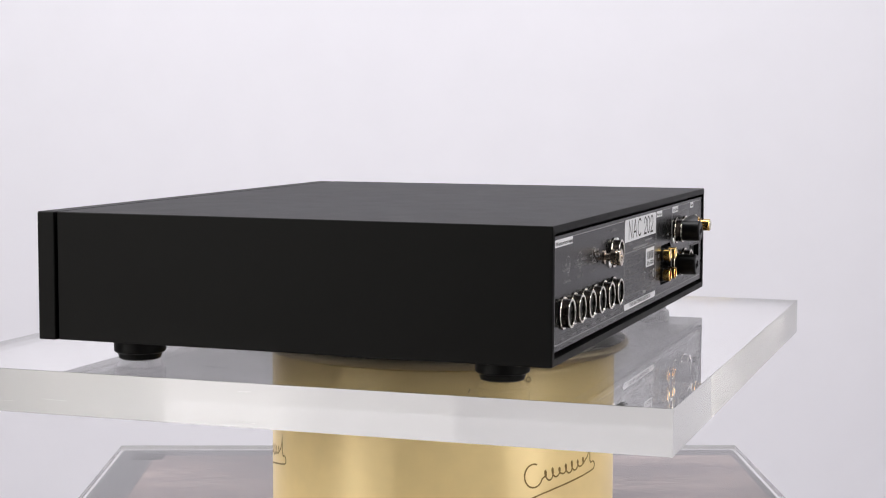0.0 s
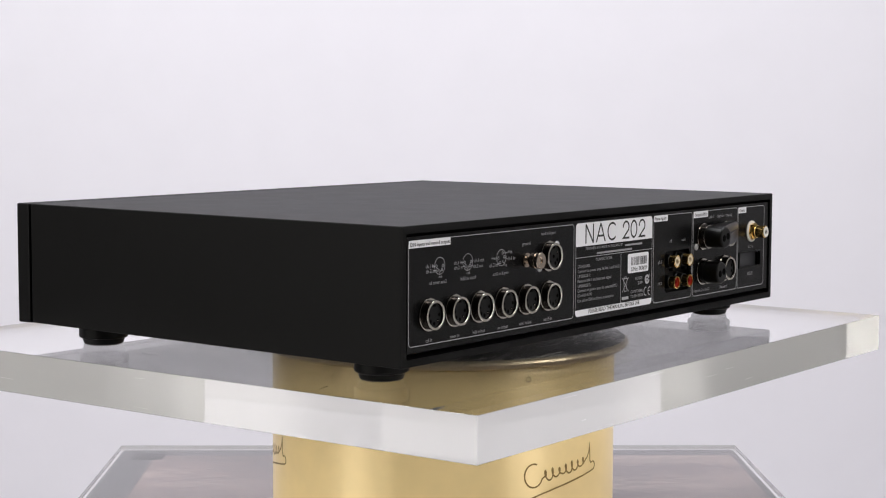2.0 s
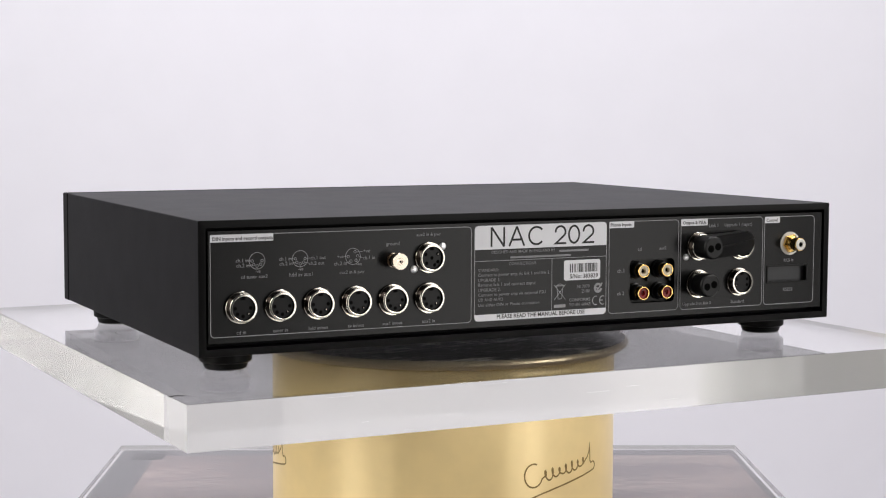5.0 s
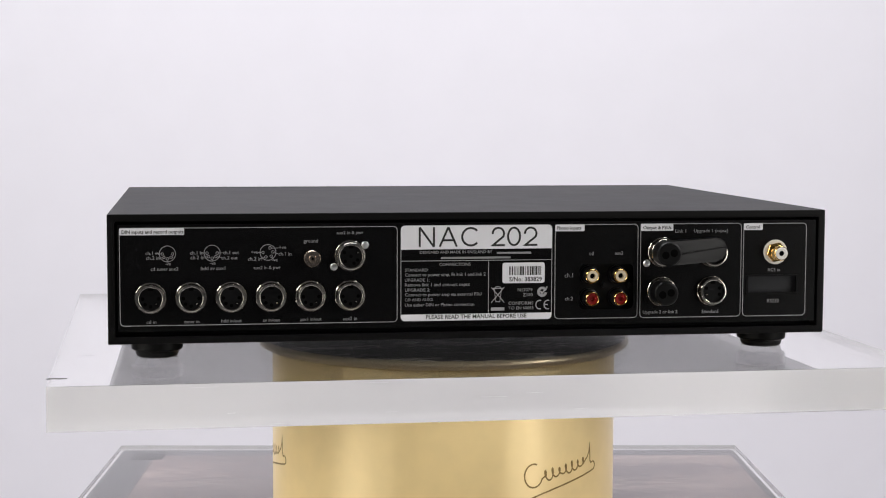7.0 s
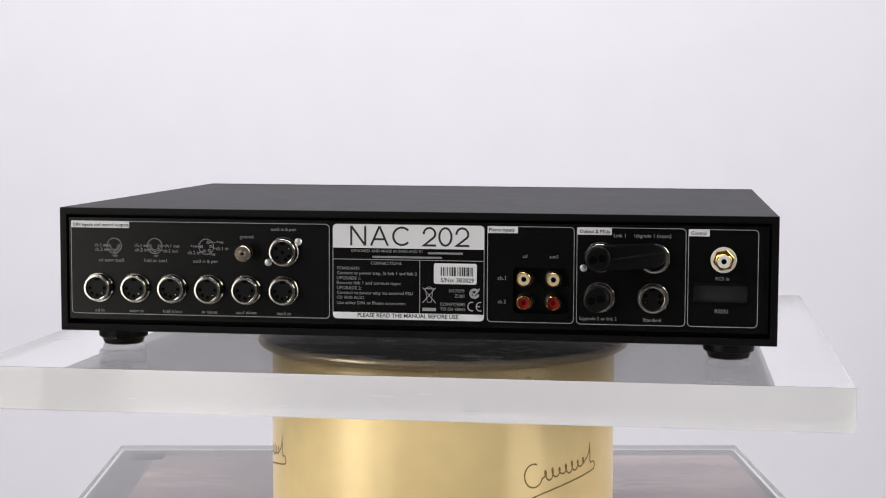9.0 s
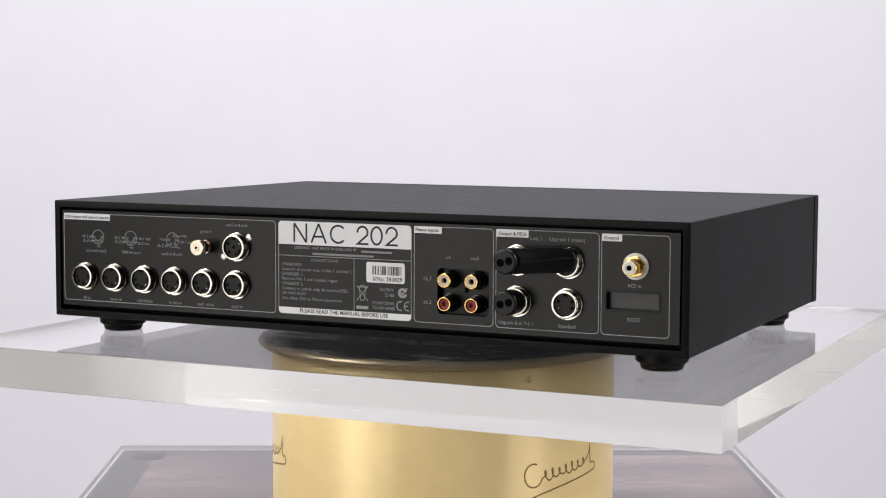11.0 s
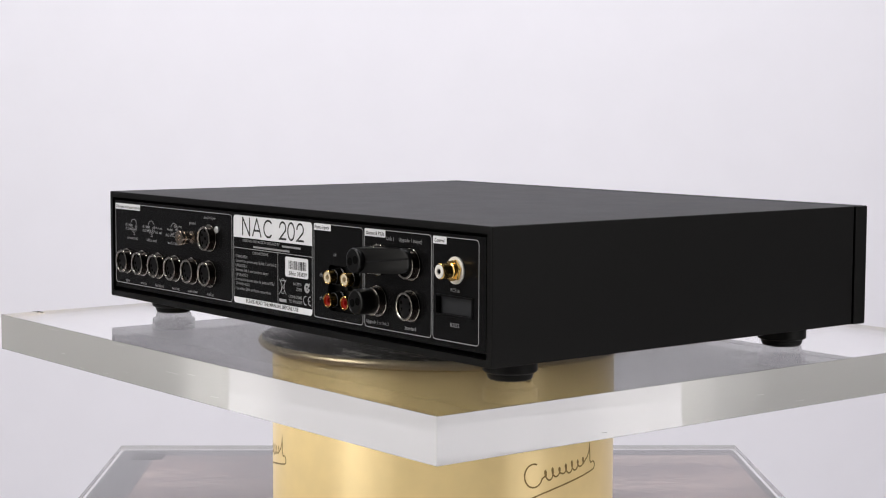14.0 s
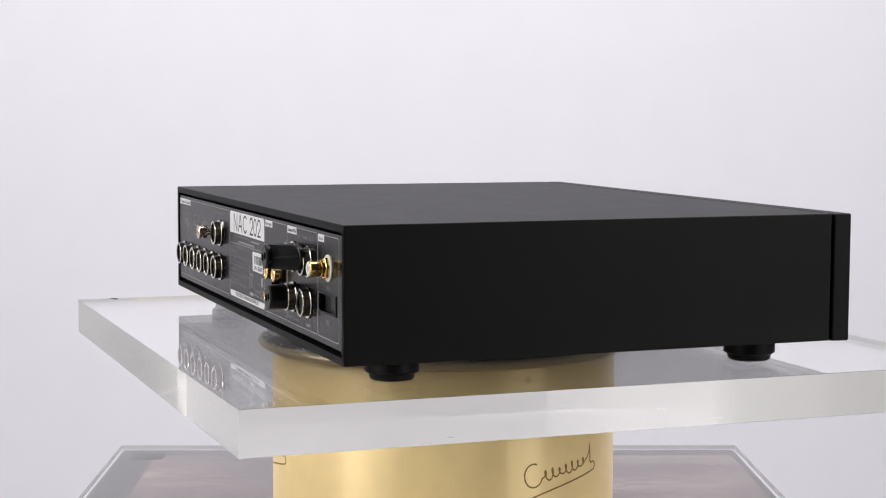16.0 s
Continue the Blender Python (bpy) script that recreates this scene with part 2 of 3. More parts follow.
def on_panel(x, z, d=0.0):
    """A place on the rear panel: x from its middle, z above the plate, d out of it; millimetres."""
    return Matrix.Translation((CX + x / 1000, PY - d / 1000, z / 1000))


def amplifier():
    t = thing("preamplifier", "black satin metal hi-fi preamplifier on rubber feet", "amplifier")
    fascia_t, gap = 0.0114, 0.0020
    taper = 0.0055
    yg = YF - fascia_t - gap
    # sleeve: a tube open at the rear
    bm = bmesh.new()
    def loop(y, inset, k=0.0):
        x0, x1 = CX - WID / 2 + inset + k, CX + WID / 2 - inset - k
        return [bm.verts.new(c) for c in ((x0, y, Z0 + inset), (x1, y, Z0 + inset), (x1, y, Z1 - inset), (x0, y, Z1 - inset))]
    loops = [loop(yg - 0.004, 0.0042, taper), loop(yg, 0.0042, taper), loop(yg, 0, taper), loop(YR, 0), loop(YR, 0.0042), loop(YR + 0.012, 0.0042)]
    for a, b in zip(loops, loops[1:]):
        for i in range(4):
            bm.faces.new([a[i], a[(i + 1) % 4], b[(i + 1) % 4], b[i]])
    bm.faces.new(loops[0]), bm.faces.new(loops[-1])
    bm.edges.ensure_lookup_table()
    es = [e for e in bm.edges if any(v in loops[3] or v in loops[2] for v in e.verts) and all(v in loops[3] or v in loops[2] or v in loops[4] for v in e.verts)]
    bmesh.ops.bevel(bm, geom=es, offset=0.0006, segments=2, affect="EDGES", profile=0.5)
    part("sleeve", bm, SATIN, t, "black satin metal sleeve", smooth=19)
    # chassis edge seen in the groove behind the front panel
    part("chassis", box(CX - WID / 2 + 0.0115, CX + WID / 2 - 0.0115, yg - 0.002, YF - fascia_t + 0.001, Z0 + 0.002, Z1 - 0.002), PLASTIC, t)
    k = taper
    part("front_panel", box(CX - WID / 2 + k, CX + WID / 2 - k, YF - fascia_t, YF, Z0 - 0.0004, Z1, bevel=0.0008), SATIN, t, "thick black front panel")
    for x in (-0.1884, 0.1890):
        for y in (-0.1221, 0.1028):
            b = PLATE_TOP
            prof = [(0, b + 0.0006), (0.0108, b + 0.0006), (0.0110, b), (0.0115, b), (0.0124, b + 0.0008), (0.0131, b + 0.0034), (0.0137, b + 0.0040),
                    (0.0149, b + 0.0044), (0.0153, b + 0.0052), (0.0153, Z0 - 0.0008), (0.0149, Z0 + 0.0002), (0, Z0 + 0.0002)]
            part("foot", lathe(prof, 40), RUBBER, t, at=pose(CX + x, CY + y, 0))
    return t


disc, plate = turntable_disc(), turntable_plate()
amp = amplifier()

def ribbon(pts, w, closed=False, bm=None, m=None):
    """A flat inked line of width w along points in the plane; millimetres in, metres out."""
    bm = bm or bmesh.new()
    pts = [Vector((q[0], q[1])) for q in pts]
    n, sides = len(pts), []
    for i, q in enumerate(pts):
        a = pts[i - 1] if (i or closed) else q
        b = pts[(i + 1) % n] if (i < n - 1 or closed) else q
        d1 = (q - a).normalized() if (q - a).length > 1e-9 else (b - q).normalized()
        d2 = (b - q).normalized() if (b - q).length > 1e-9 else d1
        nrm = Vector((-(d1 + d2).y, (d1 + d2).x))
        nrm = nrm.normalized() if nrm.length > 1e-6 else Vector((-d1.y, d1.x))
        k = w / 2 / max(0.35, nrm.dot(Vector((-d1.y, d1.x))))
        sides.append([bm.verts.new(((q + nrm * k * sgn).x / 1000, (q + nrm * k * sgn).y / 1000, 0)) for sgn in (1, -1)])
    for i in range(n if closed else n - 1):
        a, b = sides[i], sides[(i + 1) % n]
        bm.faces.new([a[0], a[1], b[1], b[0]])
    if m is not None:
        bmesh.ops.transform(bm, matrix=m, verts=[v for q in sides for v in q])
    return bm


def arc(cx, cy, rx, ry, a0, a1, n=24):
    return [(cx + rx * math.cos(radians(a0 + (a1 - a0) * k / n)), cy + ry * math.sin(radians(a0 + (a1 - a0) * k / n))) for k in range(n + 1)]


def round_rect(x0, x1, z0, z1, r, corners="1111", n=6):
    """Corners in the order bottom right, top right, top left, bottom left; a 0 leaves one square."""
    out = []
    for c, (cx, cz, a, sx, sz) in zip(corners, ((x1 - r, z0 + r, -90, x1, z0), (x1 - r, z1 - r, 0, x1, z1), (x0 + r, z1 - r, 90, x0, z1), (x0 + r, z0 + r, 180, x0, z0))):
        out += arc(cx, cz, r, r, a, a + 90, n) if c == "1" else [(sx, sz)]
    return out


def slab(outline, d0, d1, bm=None):
    """A plate with the given outline in millimetres, from depth d0 to d1 along z."""
    bm = bm or bmesh.new()
    a = [bm.verts.new((x / 1000, z / 1000, d0 / 1000)) for x, z in outline]
    b = [bm.verts.new((x / 1000, z / 1000, d1 / 1000)) for x, z in outline]
    bm.faces.new(list(reversed(a))), bm.faces.new(b)
    for i in range(len(a)):
        j = (i + 1) % len(a)
        bm.faces.new([a[i], a[j], b[j], b[i]])
    return bm


PANEL_AT = on_panel(0, 0) @ OUT     # x along the panel, y up, z out of it


def panel():
    """The rear panel, with two cut-outs through it."""
    holes = [(62.3, 95.4, 29.0, 56.2, 3.0), (167.6, 198.4, 38.0, 47.6, 0.8)]
    xs = sorted({-210.3, 210.3, *[h[0] for h in holes], *[h[1] for h in holes]})
    zs = sorted({20.0, 82.0, *[h[2] for h in holes], *[h[3] for h in holes]})
    bm = bmesh.new()
    v = {(x, z): bm.verts.new((x / 1000, z / 1000, 0)) for x in xs for z in zs}
    for x0, x1 in zip(xs, xs[1:]):
        for z0, z1 in zip(zs, zs[1:]):
            if not any(h[0] <= x0 and x1 <= h[1] and h[2] <= z0 and z1 <= h[3] for h in holes):
                bm.faces.new([v[x0, z0], v[x1, z0], v[x1, z1], v[x0, z1]])
    for x0, x1, z0, z1, r in holes:
        for cx, cz, a, sx, sz in ((x1 - r, z0 + r, -90, x1, z0), (x1 - r, z1 - r, 0, x1, z1), (x0 + r, z1 - r, 90, x0, z1), (x0 + r, z0 + r, 180, x0, z0)):
            bm.faces.new([bm.verts.new((x / 1000, z / 1000, 0)) for x, z in [(sx, sz)] + list(reversed(arc(cx, cz, r, r, a, a + 90, 6)))])
    ext = bmesh.ops.extrude_face_region(bm, geom=bm.faces[:])
    bmesh.ops.translate(bm, vec=(0, 0, -0.002), verts=[g for g in ext["geom"] if isinstance(g, bmesh.types.BMVert)])
    return part("rear_panel", bm, PANEL, amp, "black rear panel with white lettering", at=PANEL_AT)


rear_panel = panel()
UP = lambda d: Matrix.Translation((0, 0, d / 1000))


def legend(body, x, z, width, mat=None):
    """Printed lettering, centred at (x, z) and as wide as given, in millimetres."""
    mat = mat or FINE_INK
    cu = bpy.data.curves.new("legend", "FONT")
    cu.body, cu.size, cu.resolution_u, cu.offset = body, 1.0, 2, 0.018 if mat is BLACK_INK else 0.004
    ob = bpy.data.objects.new("legend", cu)
    scene.collection.objects.link(ob)
    me = bpy.data.meshes.new_from_object(ob.evaluated_get(bpy.context.evaluated_depsgraph_get()))
    bpy.data.objects.remove(ob)
    co = np.empty(len(me.vertices) * 3)
    me.vertices.foreach_get("co", co)
    co = co.reshape(-1, 3)
    lo, hi = co.min(0), co.max(0)
    k = width / 1000 / (hi[0] - lo[0])
    cap = 0.72 if any(c.isupper() or c in "dhkltbf1234567890" for c in body) else 0.52
    co = (co - np.array([(lo[0] + hi[0]) / 2, cap * 0.48, 0])) * k
    co += np.array([x / 1000, z / 1000, 0.00014 if mat is BLACK_INK else 0.00006])
    me.vertices.foreach_set("co", co.ravel())
    me.materials.clear()
    me.materials.append(mat)
    part("lettering", me, mat, rear_panel)


def ink(name, bm, mat, d=0.05, label=""):
    return part(name, bm, mat, rear_panel, label, at=UP(d), smooth=None)


def face(outline, bm=None):
    bm = bm or bmesh.new()
    bm.faces.new([bm.verts.new((x / 1000, z / 1000, 0)) for x, z in outline])
    return bm


# printed frames, tags and blocks
for x0, x1, z0, z1 in ((-209.0, -48.1, 23.4, 79.9), (-45.9, 45.1, 23.7, 80.2), (47.1, 98.1, 23.6, 80.1), (99.8, 162.9, 23.4, 80.2), (164.4, 204.3, 23.4, 80.0)):
    ink("printed_frame", ribbon(round_rect(x0, x1, z0, z1, 2.4), 0.42, True), INK)
for x0, x1, z0, z1 in ((-209.0, -172.2, 75.9, 80.0), (47.1, 65.0, 76.2, 80.2), (99.8, 120.0, 76.0, 80.3), (164.4, 176.4, 76.0, 80.1)):
    ink("section_tag", slab(round_rect(x0, x1, z0, z1, 0.5), 0.0, 0.06), LABEL, 0.02)
ink("title_block", slab(round_rect(-45.9, 45.1, 66.1, 80.2, 2.4, "0110"), 0, 0.05), LABEL, 0.02, "white block with the model number")
ink("notice_block", slab(round_rect(-45.9, 45.1, 23.7, 27.5, 2.4, "1001"), 0, 0.05), LABEL, 0.02)
ink("rule", ribbon([(-45.9, 59.3), (45.1, 59.3)], 0.38), INK)
ink("rule", ribbon([(6.7, 27.5), (6.7, 59.3)], 0.38), INK)


def big_letter(ch, x0, x1, z0, z1):
    w, h, cx = 1.25, z1 - z0, (x0 + x1) / 2
    e = w / 2
    bm = bmesh.new()
    if ch == "N":
        ribbon([(x0 + e, z0), (x0 + e, z1)], w, bm=bm), ribbon([(x1 - e, z0), (x1 - e, z1)], w, bm=bm)
        ribbon([(x0 + e, z1), (x1 - e, z0)], w, bm=bm, m=UP(0.01))
    if ch == "A":
        ribbon([(x0 + e, z0), (cx, z1)], w, bm=bm), ribbon([(cx, z1), (x1 - e, z0)], w, bm=bm, m=UP(0.01))
        ribbon([(x0 + e + (cx - x0) * 0.34, z0 + h * 0.33), (x1 - e - (x1 - cx) * 0.34, z0 + h * 0.33)], w, bm=bm, m=UP(0.02))
    if ch == "C":
        r = h / 2 - e
        ribbon(arc(x0 + e + r, z0 + h / 2, r, r, 42, 318, 40), w, bm=bm)
    if ch == "0":
        ribbon(arc(cx, z0 + h / 2, (x1 - x0) / 2 - e, h / 2 - e, 0, 360, 48)[:-1], w, True, bm=bm)
    if ch == "2":
        r = (x1 - x0) / 2 - e
        top = arc(cx, z1 - e - r, r, r, 185, -35, 26)
        ribbon(top + [(x0 + e * 1.3, z0 + e), (x1, z0 + e)], w, bm=bm)
    ink("model_letter", bm, BLACK_INK, 0.10)


def model_number():
    big_letter("N", -35.37, -25.64, 67.6, 79.2)
    big_letter("A", -23.40, -11.93, 67.6, 79.2)
    big_letter("C", -9.94, 1.78, 67.6, 79.2)
    big_letter("2", 8.39, 16.49, 67.6, 79.2)
    big_letter("0", 17.74, 26.21, 67.6, 79.2)
    big_letter("2", 27.96, 36.19, 67.6, 79.2)


model_number()
legend("DIN inputs and record outputs", -190.1, 77.8, 35.2, BLACK_INK)
legend("ch.1 in", -190.5, 65.5, 7.5)
legend("ch.2 in", -190.1, 62.7, 7.8)
legend("-ve", -181.4, 59.0, 3.1)
legend("cd tuner aux2", -183.5, 56.3, 15.8)
legend("ch.1 in", -165.1, 65.5, 7.5)
legend("ch.2 in", -164.7, 62.8, 7.8)
legend("ch.1 out", -145.3, 65.5, 9.2)
legend("ch.2 out", -146.2, 62.4, 9.2)
legend("-ve", -155.8, 59.2, 3.1)
legend("hdd av aux1", -155.7, 56.4, 14.0)
legend("+ve", -131.8, 65.3, 3.9)
legend("+ve", -115.5, 68.0, 4.2)
legend("ch.1 in", -114.1, 64.4, 7.5)
legend("ch.2 in", -131.7, 61.6, 7.8)
legend("-ve", -120.1, 60.7, 3.3)
legend("aux2 in & pwr", -124.5, 56.5, 15.6)
legend("ground", -99.0, 71.8, 8.4)
legend("aux2 in & pwr", -76.0, 76.5, 15.6)
legend("cd in", -191.3, 25.5, 5.6)
legend("tuner in", -168.2, 25.5, 8.7)
legend("hdd in/out", -145.3, 25.6, 11.7)
legend("av in/out", -122.2, 25.7, 10.0)
legend("aux1 in/out", -99.2, 25.8, 12.6)
legend("aux2 in", -76.1, 25.8, 8.4)
legend("DESIGNED AND MADE IN ENGLAND BY", -12.9, 64.4, 43.4)
legend("CONNECTIONS", -13.6, 57.1, 18.7)
legend("STANDARD:", -36.5, 53.9, 14.0)
legend("Connect to power amp, fit link 1 and link 2", -19.3, 51.1, 48.4)
legend("UPGRADE 1:", -36.2, 48.0, 14.7)
legend("Remove link 1 and connect napsc", -24.1, 45.2, 38.9)
legend("UPGRADE 2:", -36.0, 42.1, 15.0)
legend("Connect to power amp via external PSU", -20.5, 39.3, 45.9)
legend("CD AND AUX2", -35.2, 36.3, 16.7)
legend("Use either DIN or Phono connection", -22.7, 33.2, 41.6)
legend("N17079", 28.9, 41.4, 9.0)
legend("Z180", 30.6, 38.4, 6.0)
legend("CONFORMS", 26.4, 33.4, 15.0)
legend("TO EN 60065", 26.5, 30.5, 15.2)
legend("PLEASE READ THE MANUAL BEFORE USE", -0.5, 25.9, 60.8, BLACK_INK)
legend("S/No: 383829", 29.2, 47.8, 19.9, BLACK_INK)
legend("Phono inputs", 55.5, 78.2, 15.0, BLACK_INK)
legend("cd", 69.3, 62.8, 2.7)
legend("aux2", 86.4, 62.8, 5.2)
legend("ch.1", 55.6, 49.7, 5.0)
legend("ch.2", 55.8, 35.7, 5.0)
legend("Output & PSUs", 110.0, 78.0, 17.5, BLACK_INK)
legend("Link 1", 124.6, 75.8, 6.8)
legend("Upgrade 1 (napsc)", 143.7, 75.9, 21.4)
legend("Upgrade 2 or link 2", 112.5, 26.8, 21.7)
legend("Standard", 143.8, 26.6, 10.4)
legend("Control", 170.1, 77.9, 8.7, BLACK_INK)
legend("RC5 in", 184.0, 51.6, 7.6)
legend("RS232", 183.8, 32.6, 7.6)
# lines that cannot be spelled out
ink("printed_bar", slab([(11.6, 63.0), (32.4, 63.0), (32.4, 64.2), (11.6, 64.2)], 0, 0.03), GREY_INK, 0.02)
ink("printed_bar", slab([(-22.0, 60.3), (20.0, 60.3), (20.0, 61.5), (-22.0, 61.5)], 0, 0.03), GREY_INK, 0.02)


def pin_diagram(x, z, pins, leads):
    bm = ribbon(arc(x, z, 4.6, 4.6, 0, 360, 36)[:-1], 0.30, True)
    for a, r in pins:
        px, pz = x + r * math.cos(radians(a)), z + r * math.sin(radians(a))
        ribbon(arc(px, pz, 0.75, 0.75, 0, 360, 12)[:-1], 0.26, True, bm=bm)
    for x0, z0, x1, z1 in leads:
        ribbon([(x + x0, z + z0), (x + x1, z + z1)], 0.26, bm=bm)
    ink("pin_diagram", bm, INK)


FIVE = [(180 + 45 * k, 2.9) for k in range(5)]
pin_diagram(-181.8, 65.0, FIVE, [(-7.0, 0.3, -3.5, 0), (-6.2, -2.4, -2.7, -2.2), (0, -3.6, 0, -5.0)])
pin_diagram(-156.2, 65.2, FIVE, [(-7.0, 0.3, -3.5, 0), (-6.2, -2.3, -2.7, -2.2), (0, -3.6, 0, -5.0), (3.5, 0, 6.0, 0.2), (2.7, -2.2, 5.4, -2.6)])
pin_diagram(-124.0, 65.3, [(65, 2.9), (5, 2.9), (-50, 2.9), (-115, 2.9), (180, 2.9)], [(-5.6, 0, -3.5, 0), (1.8, 2.5, 6.2, 2.5), (3.5, 0, 6.0, -1.0), (-4.6, -3.4, -1.8, -3.0), (2.2, -2.8, 3.4, -4.2)])


def serial_sticker():
    st = part("serial_sticker", slab(round_rect(15.1, 40.8, 45.4, 57.7, 1.4), 0, 0.08), LABEL, rear_panel, "white bar code sticker", at=UP(0.02), smooth=None)
    rnd, x = random.Random(5), 19.2
    bm = bmesh.new()
    while x < 38.4:
        w = rnd.choice((0.35, 0.5, 0.8, 1.1))
        face([(x, 50.2), (x + w, 50.2), (x + w, 55.5), (x, 55.5)], bm)
        x += w + rnd.choice((0.35, 0.45, 0.7))
    ink("bar_code", bm, BLACK_INK, 0.12)


serial_sticker()


def approval_marks():
    # crossed-out bin
    bm = ribbon([(10.2, 42.2), (11.2, 34.4), (13.6, 34.4), (14.6, 42.2)], 0.35)
    ribbon([(9.4, 42.4), (15.4, 42.4)], 0.5, bm=bm), ribbon(arc(12.4, 42.6, 1.8, 0.9, 0, 180, 8), 0.35, bm=bm)
    ribbon([(8.4, 43.1), (16.3, 33.9)], 0.4, bm=bm, m=UP(0.005)), ribbon([(16.3, 43.1), (8.4, 33.9)], 0.4, bm=bm, m=UP(0.01))
    ink("waste_bin_mark", bm, INK)
    ink("printed_bar", slab([(8.3, 29.1), (16.4, 29.1), (16.4, 31.0), (8.3, 31.0)], 0, 0.03), INK, 0.02)
    bm = ribbon(arc(39.4, 40.0, 2.3, 2.3, 20, 350, 26), 1.5)
    ribbon([(38.2, 40.6), (39.2, 39.0), (42.4, 43.0)], 0.9, bm=bm, m=UP(0.005))
    ink("tick_mark", bm, INK)
    bm = ribbon(arc(37.9, 32.3, 2.3, 2.6, 70, 290, 18), 0.62)
    ribbon(arc(42.9, 32.3, 2.3, 2.6, 70, 290, 18), 0.62, bm=bm), ribbon([(40.7, 32.3), (42.9, 32.3)], 0.6, bm=bm, m=UP(0.005))
    ink("conformity_mark", bm, INK)


approval_marks()


# sockets and plugs; profiles are (radius, height) in millimetres
def turned(profile, n=36):
    return lathe([(r / 1000, z / 1000) for r, z in profile], n)


def screw(x, z):
    bm = turned([(0, 0), (2.2, 0), (2.2, 0.5), (1.7, 1.0), (0.9, 1.2), (0, 1.25)], 20)
    add_box(bm, -0.0012, 0.0012, -0.0002, 0.0002, 0.0010, 0.0014)
    part("screw", bm, STEEL, amp, "bright zinc screw", at=on_panel(x, z) @ OUT)


def thread(r, z0, z1, ridges, depth):
    """The outline of a threaded barrel from z0 to z1."""
    out, h = [], (z1 - z0) / ridges
    for k in range(ridges):
        out += [(r - depth, z0 + h * k), (r, z0 + h * (k + 0.35)), (r, z0 + h * (k + 0.65))]
    return out + [(r - depth, z1)]


SHELL = mesh_of("din_socket", turned([(9.0, 0), (9.0, 0.8), (8.8, 1.0), (7.8, 1.0)] + thread(7.85, 1.0, 4.6, 4, 0.22) + [(7.6, 4.6), (6.6, 4.6), (6.6, 2.0)], 56), DARKENED_NICKEL, 19)
RIM = mesh_of("rim", turned([(7.6, 4.75), (7.98, 4.9), (8.0, 5.08), (7.88, 5.24), (7.70, 5.3), (6.85, 5.3), (6.68, 5.22), (6.6, 5.0), (6.6, 4.0)], 64), NICKEL, 19)
FLANGE = mesh_of("flange", turned([(9.02, 0.7), (9.02, 0.95), (8.85, 1.12), (7.7, 1.12), (7.7, 0.9)], 56), NICKEL, 19)
INSERT_M = material("dark_insert", (0.0035, 0.0035, 0.0038), 0.33, vary=0.1, scale=400, bump=0.05, ior=1.34)
# near-black colour that carries the shade inside holes, slots and hollows
HOLE_SHADE = material("contact_hole_shade", (0.0022, 0.0022, 0.0022), 0.8, vary=0.1, scale=400, ior=1.1)
INSERT = mesh_of("insert", turned([(6.6, 1.2), (6.6, 3.6), (6.3, 3.8), (0, 3.8)], 40), INSERT_M, 19)
# no hole is cut: a dark disc just proud of the insert shows its shade
HOLE_DISC = mesh_of("contact_hole_shade", turned([(1.02, 3.7), (1.02, 3.86), (0, 3.86)], 14), HOLE_SHADE, 19)
PIN = mesh_of("contact", turned([(0.38, 3.7), (0.38, 4.0), (0, 4.15)], 10), NICKEL, 19)
# likewise a dark block in place of the slot's shade
KEY = mesh_of("key_slot_shade", box(-0.0013, 0.0013, 0.0046, 0.0065, 0.0030, 0.0039), HOLE_SHADE, 19)


def din_socket(x, z, angles, name="din_socket", centre=False):
    sh = part(name, SHELL, DARKENED_NICKEL, amp, "nickel plated round socket", at=on_panel(x, z) @ OUT)
    part("rim", RIM, NICKEL, sh, "bright polished rim")
    part("flange", FLANGE, NICKEL, sh, "polished flange")
    part("insert", INSERT, INSERT_M, sh)
    part("key_slot_shade", KEY, HOLE_SHADE, sh)
    for a in angles:
        part("contact_hole_shade", HOLE_DISC, HOLE_SHADE, sh, at=Matrix.Translation((0.0045 * math.cos(radians(a)), 0.0045 * math.sin(radians(a)), 0)))
    if centre:
        part("contact_hole_shade", HOLE_DISC, HOLE_SHADE, sh)
    a = angles[-2]
    part("contact", PIN, NICKEL, sh, at=Matrix.Translation((0.0045 * math.cos(radians(a)), 0.0045 * math.sin(radians(a)), 0)))


for k in range(6):
    din_socket(-191.6 + 23.1 * k, 39.4, (180, 225, 270, 315, 360))
din_socket(-75.9, 62.9, (150, 222, 294, 30, -30), centre=True)
din_socket(144.3, 39.3, (155, 25, -155, -25))
din_socket(144.8, 62.6, (155, 25, -155, -25))
din_socket(113.2, 39.3, (180, 225, 270, 315, 360))
din_socket(113.4, 63.0, (180, 225, 270, 315, 360))
for x, z in ((-67.1, 69.1), (-85.6, 56.4), (103.7, 56.4)):
    screw(x, z)


def ground_post():
    g = part("ground_post", turned([(0, 0), (4.2, 0), (4.2, 0.8), (2.2, 1.0), (2.2, 4.2), (4.4, 4.4), (4.6, 7.6), (4.2, 7.8), (4.2, 8.3), (4.7, 8.6), (4.85, 10.2), (4.6, 10.55), (2.1, 10.6), (1.9, 10.9), (1.2, 10.9), (1.1, 10.3), (0, 10.3)], 36), BRONZE, amp,
             "nickel screw terminal for the ground wire", at=on_panel(-98.9, 62.2) @ OUT)
    # dark disc coloured as the shade in the terminal's middle
    part("terminal_bore_shade", turned([(0.7, 10.25), (0.7, 10.38), (0, 10.38)], 12), HOLE_SHADE, g)


ground_post()


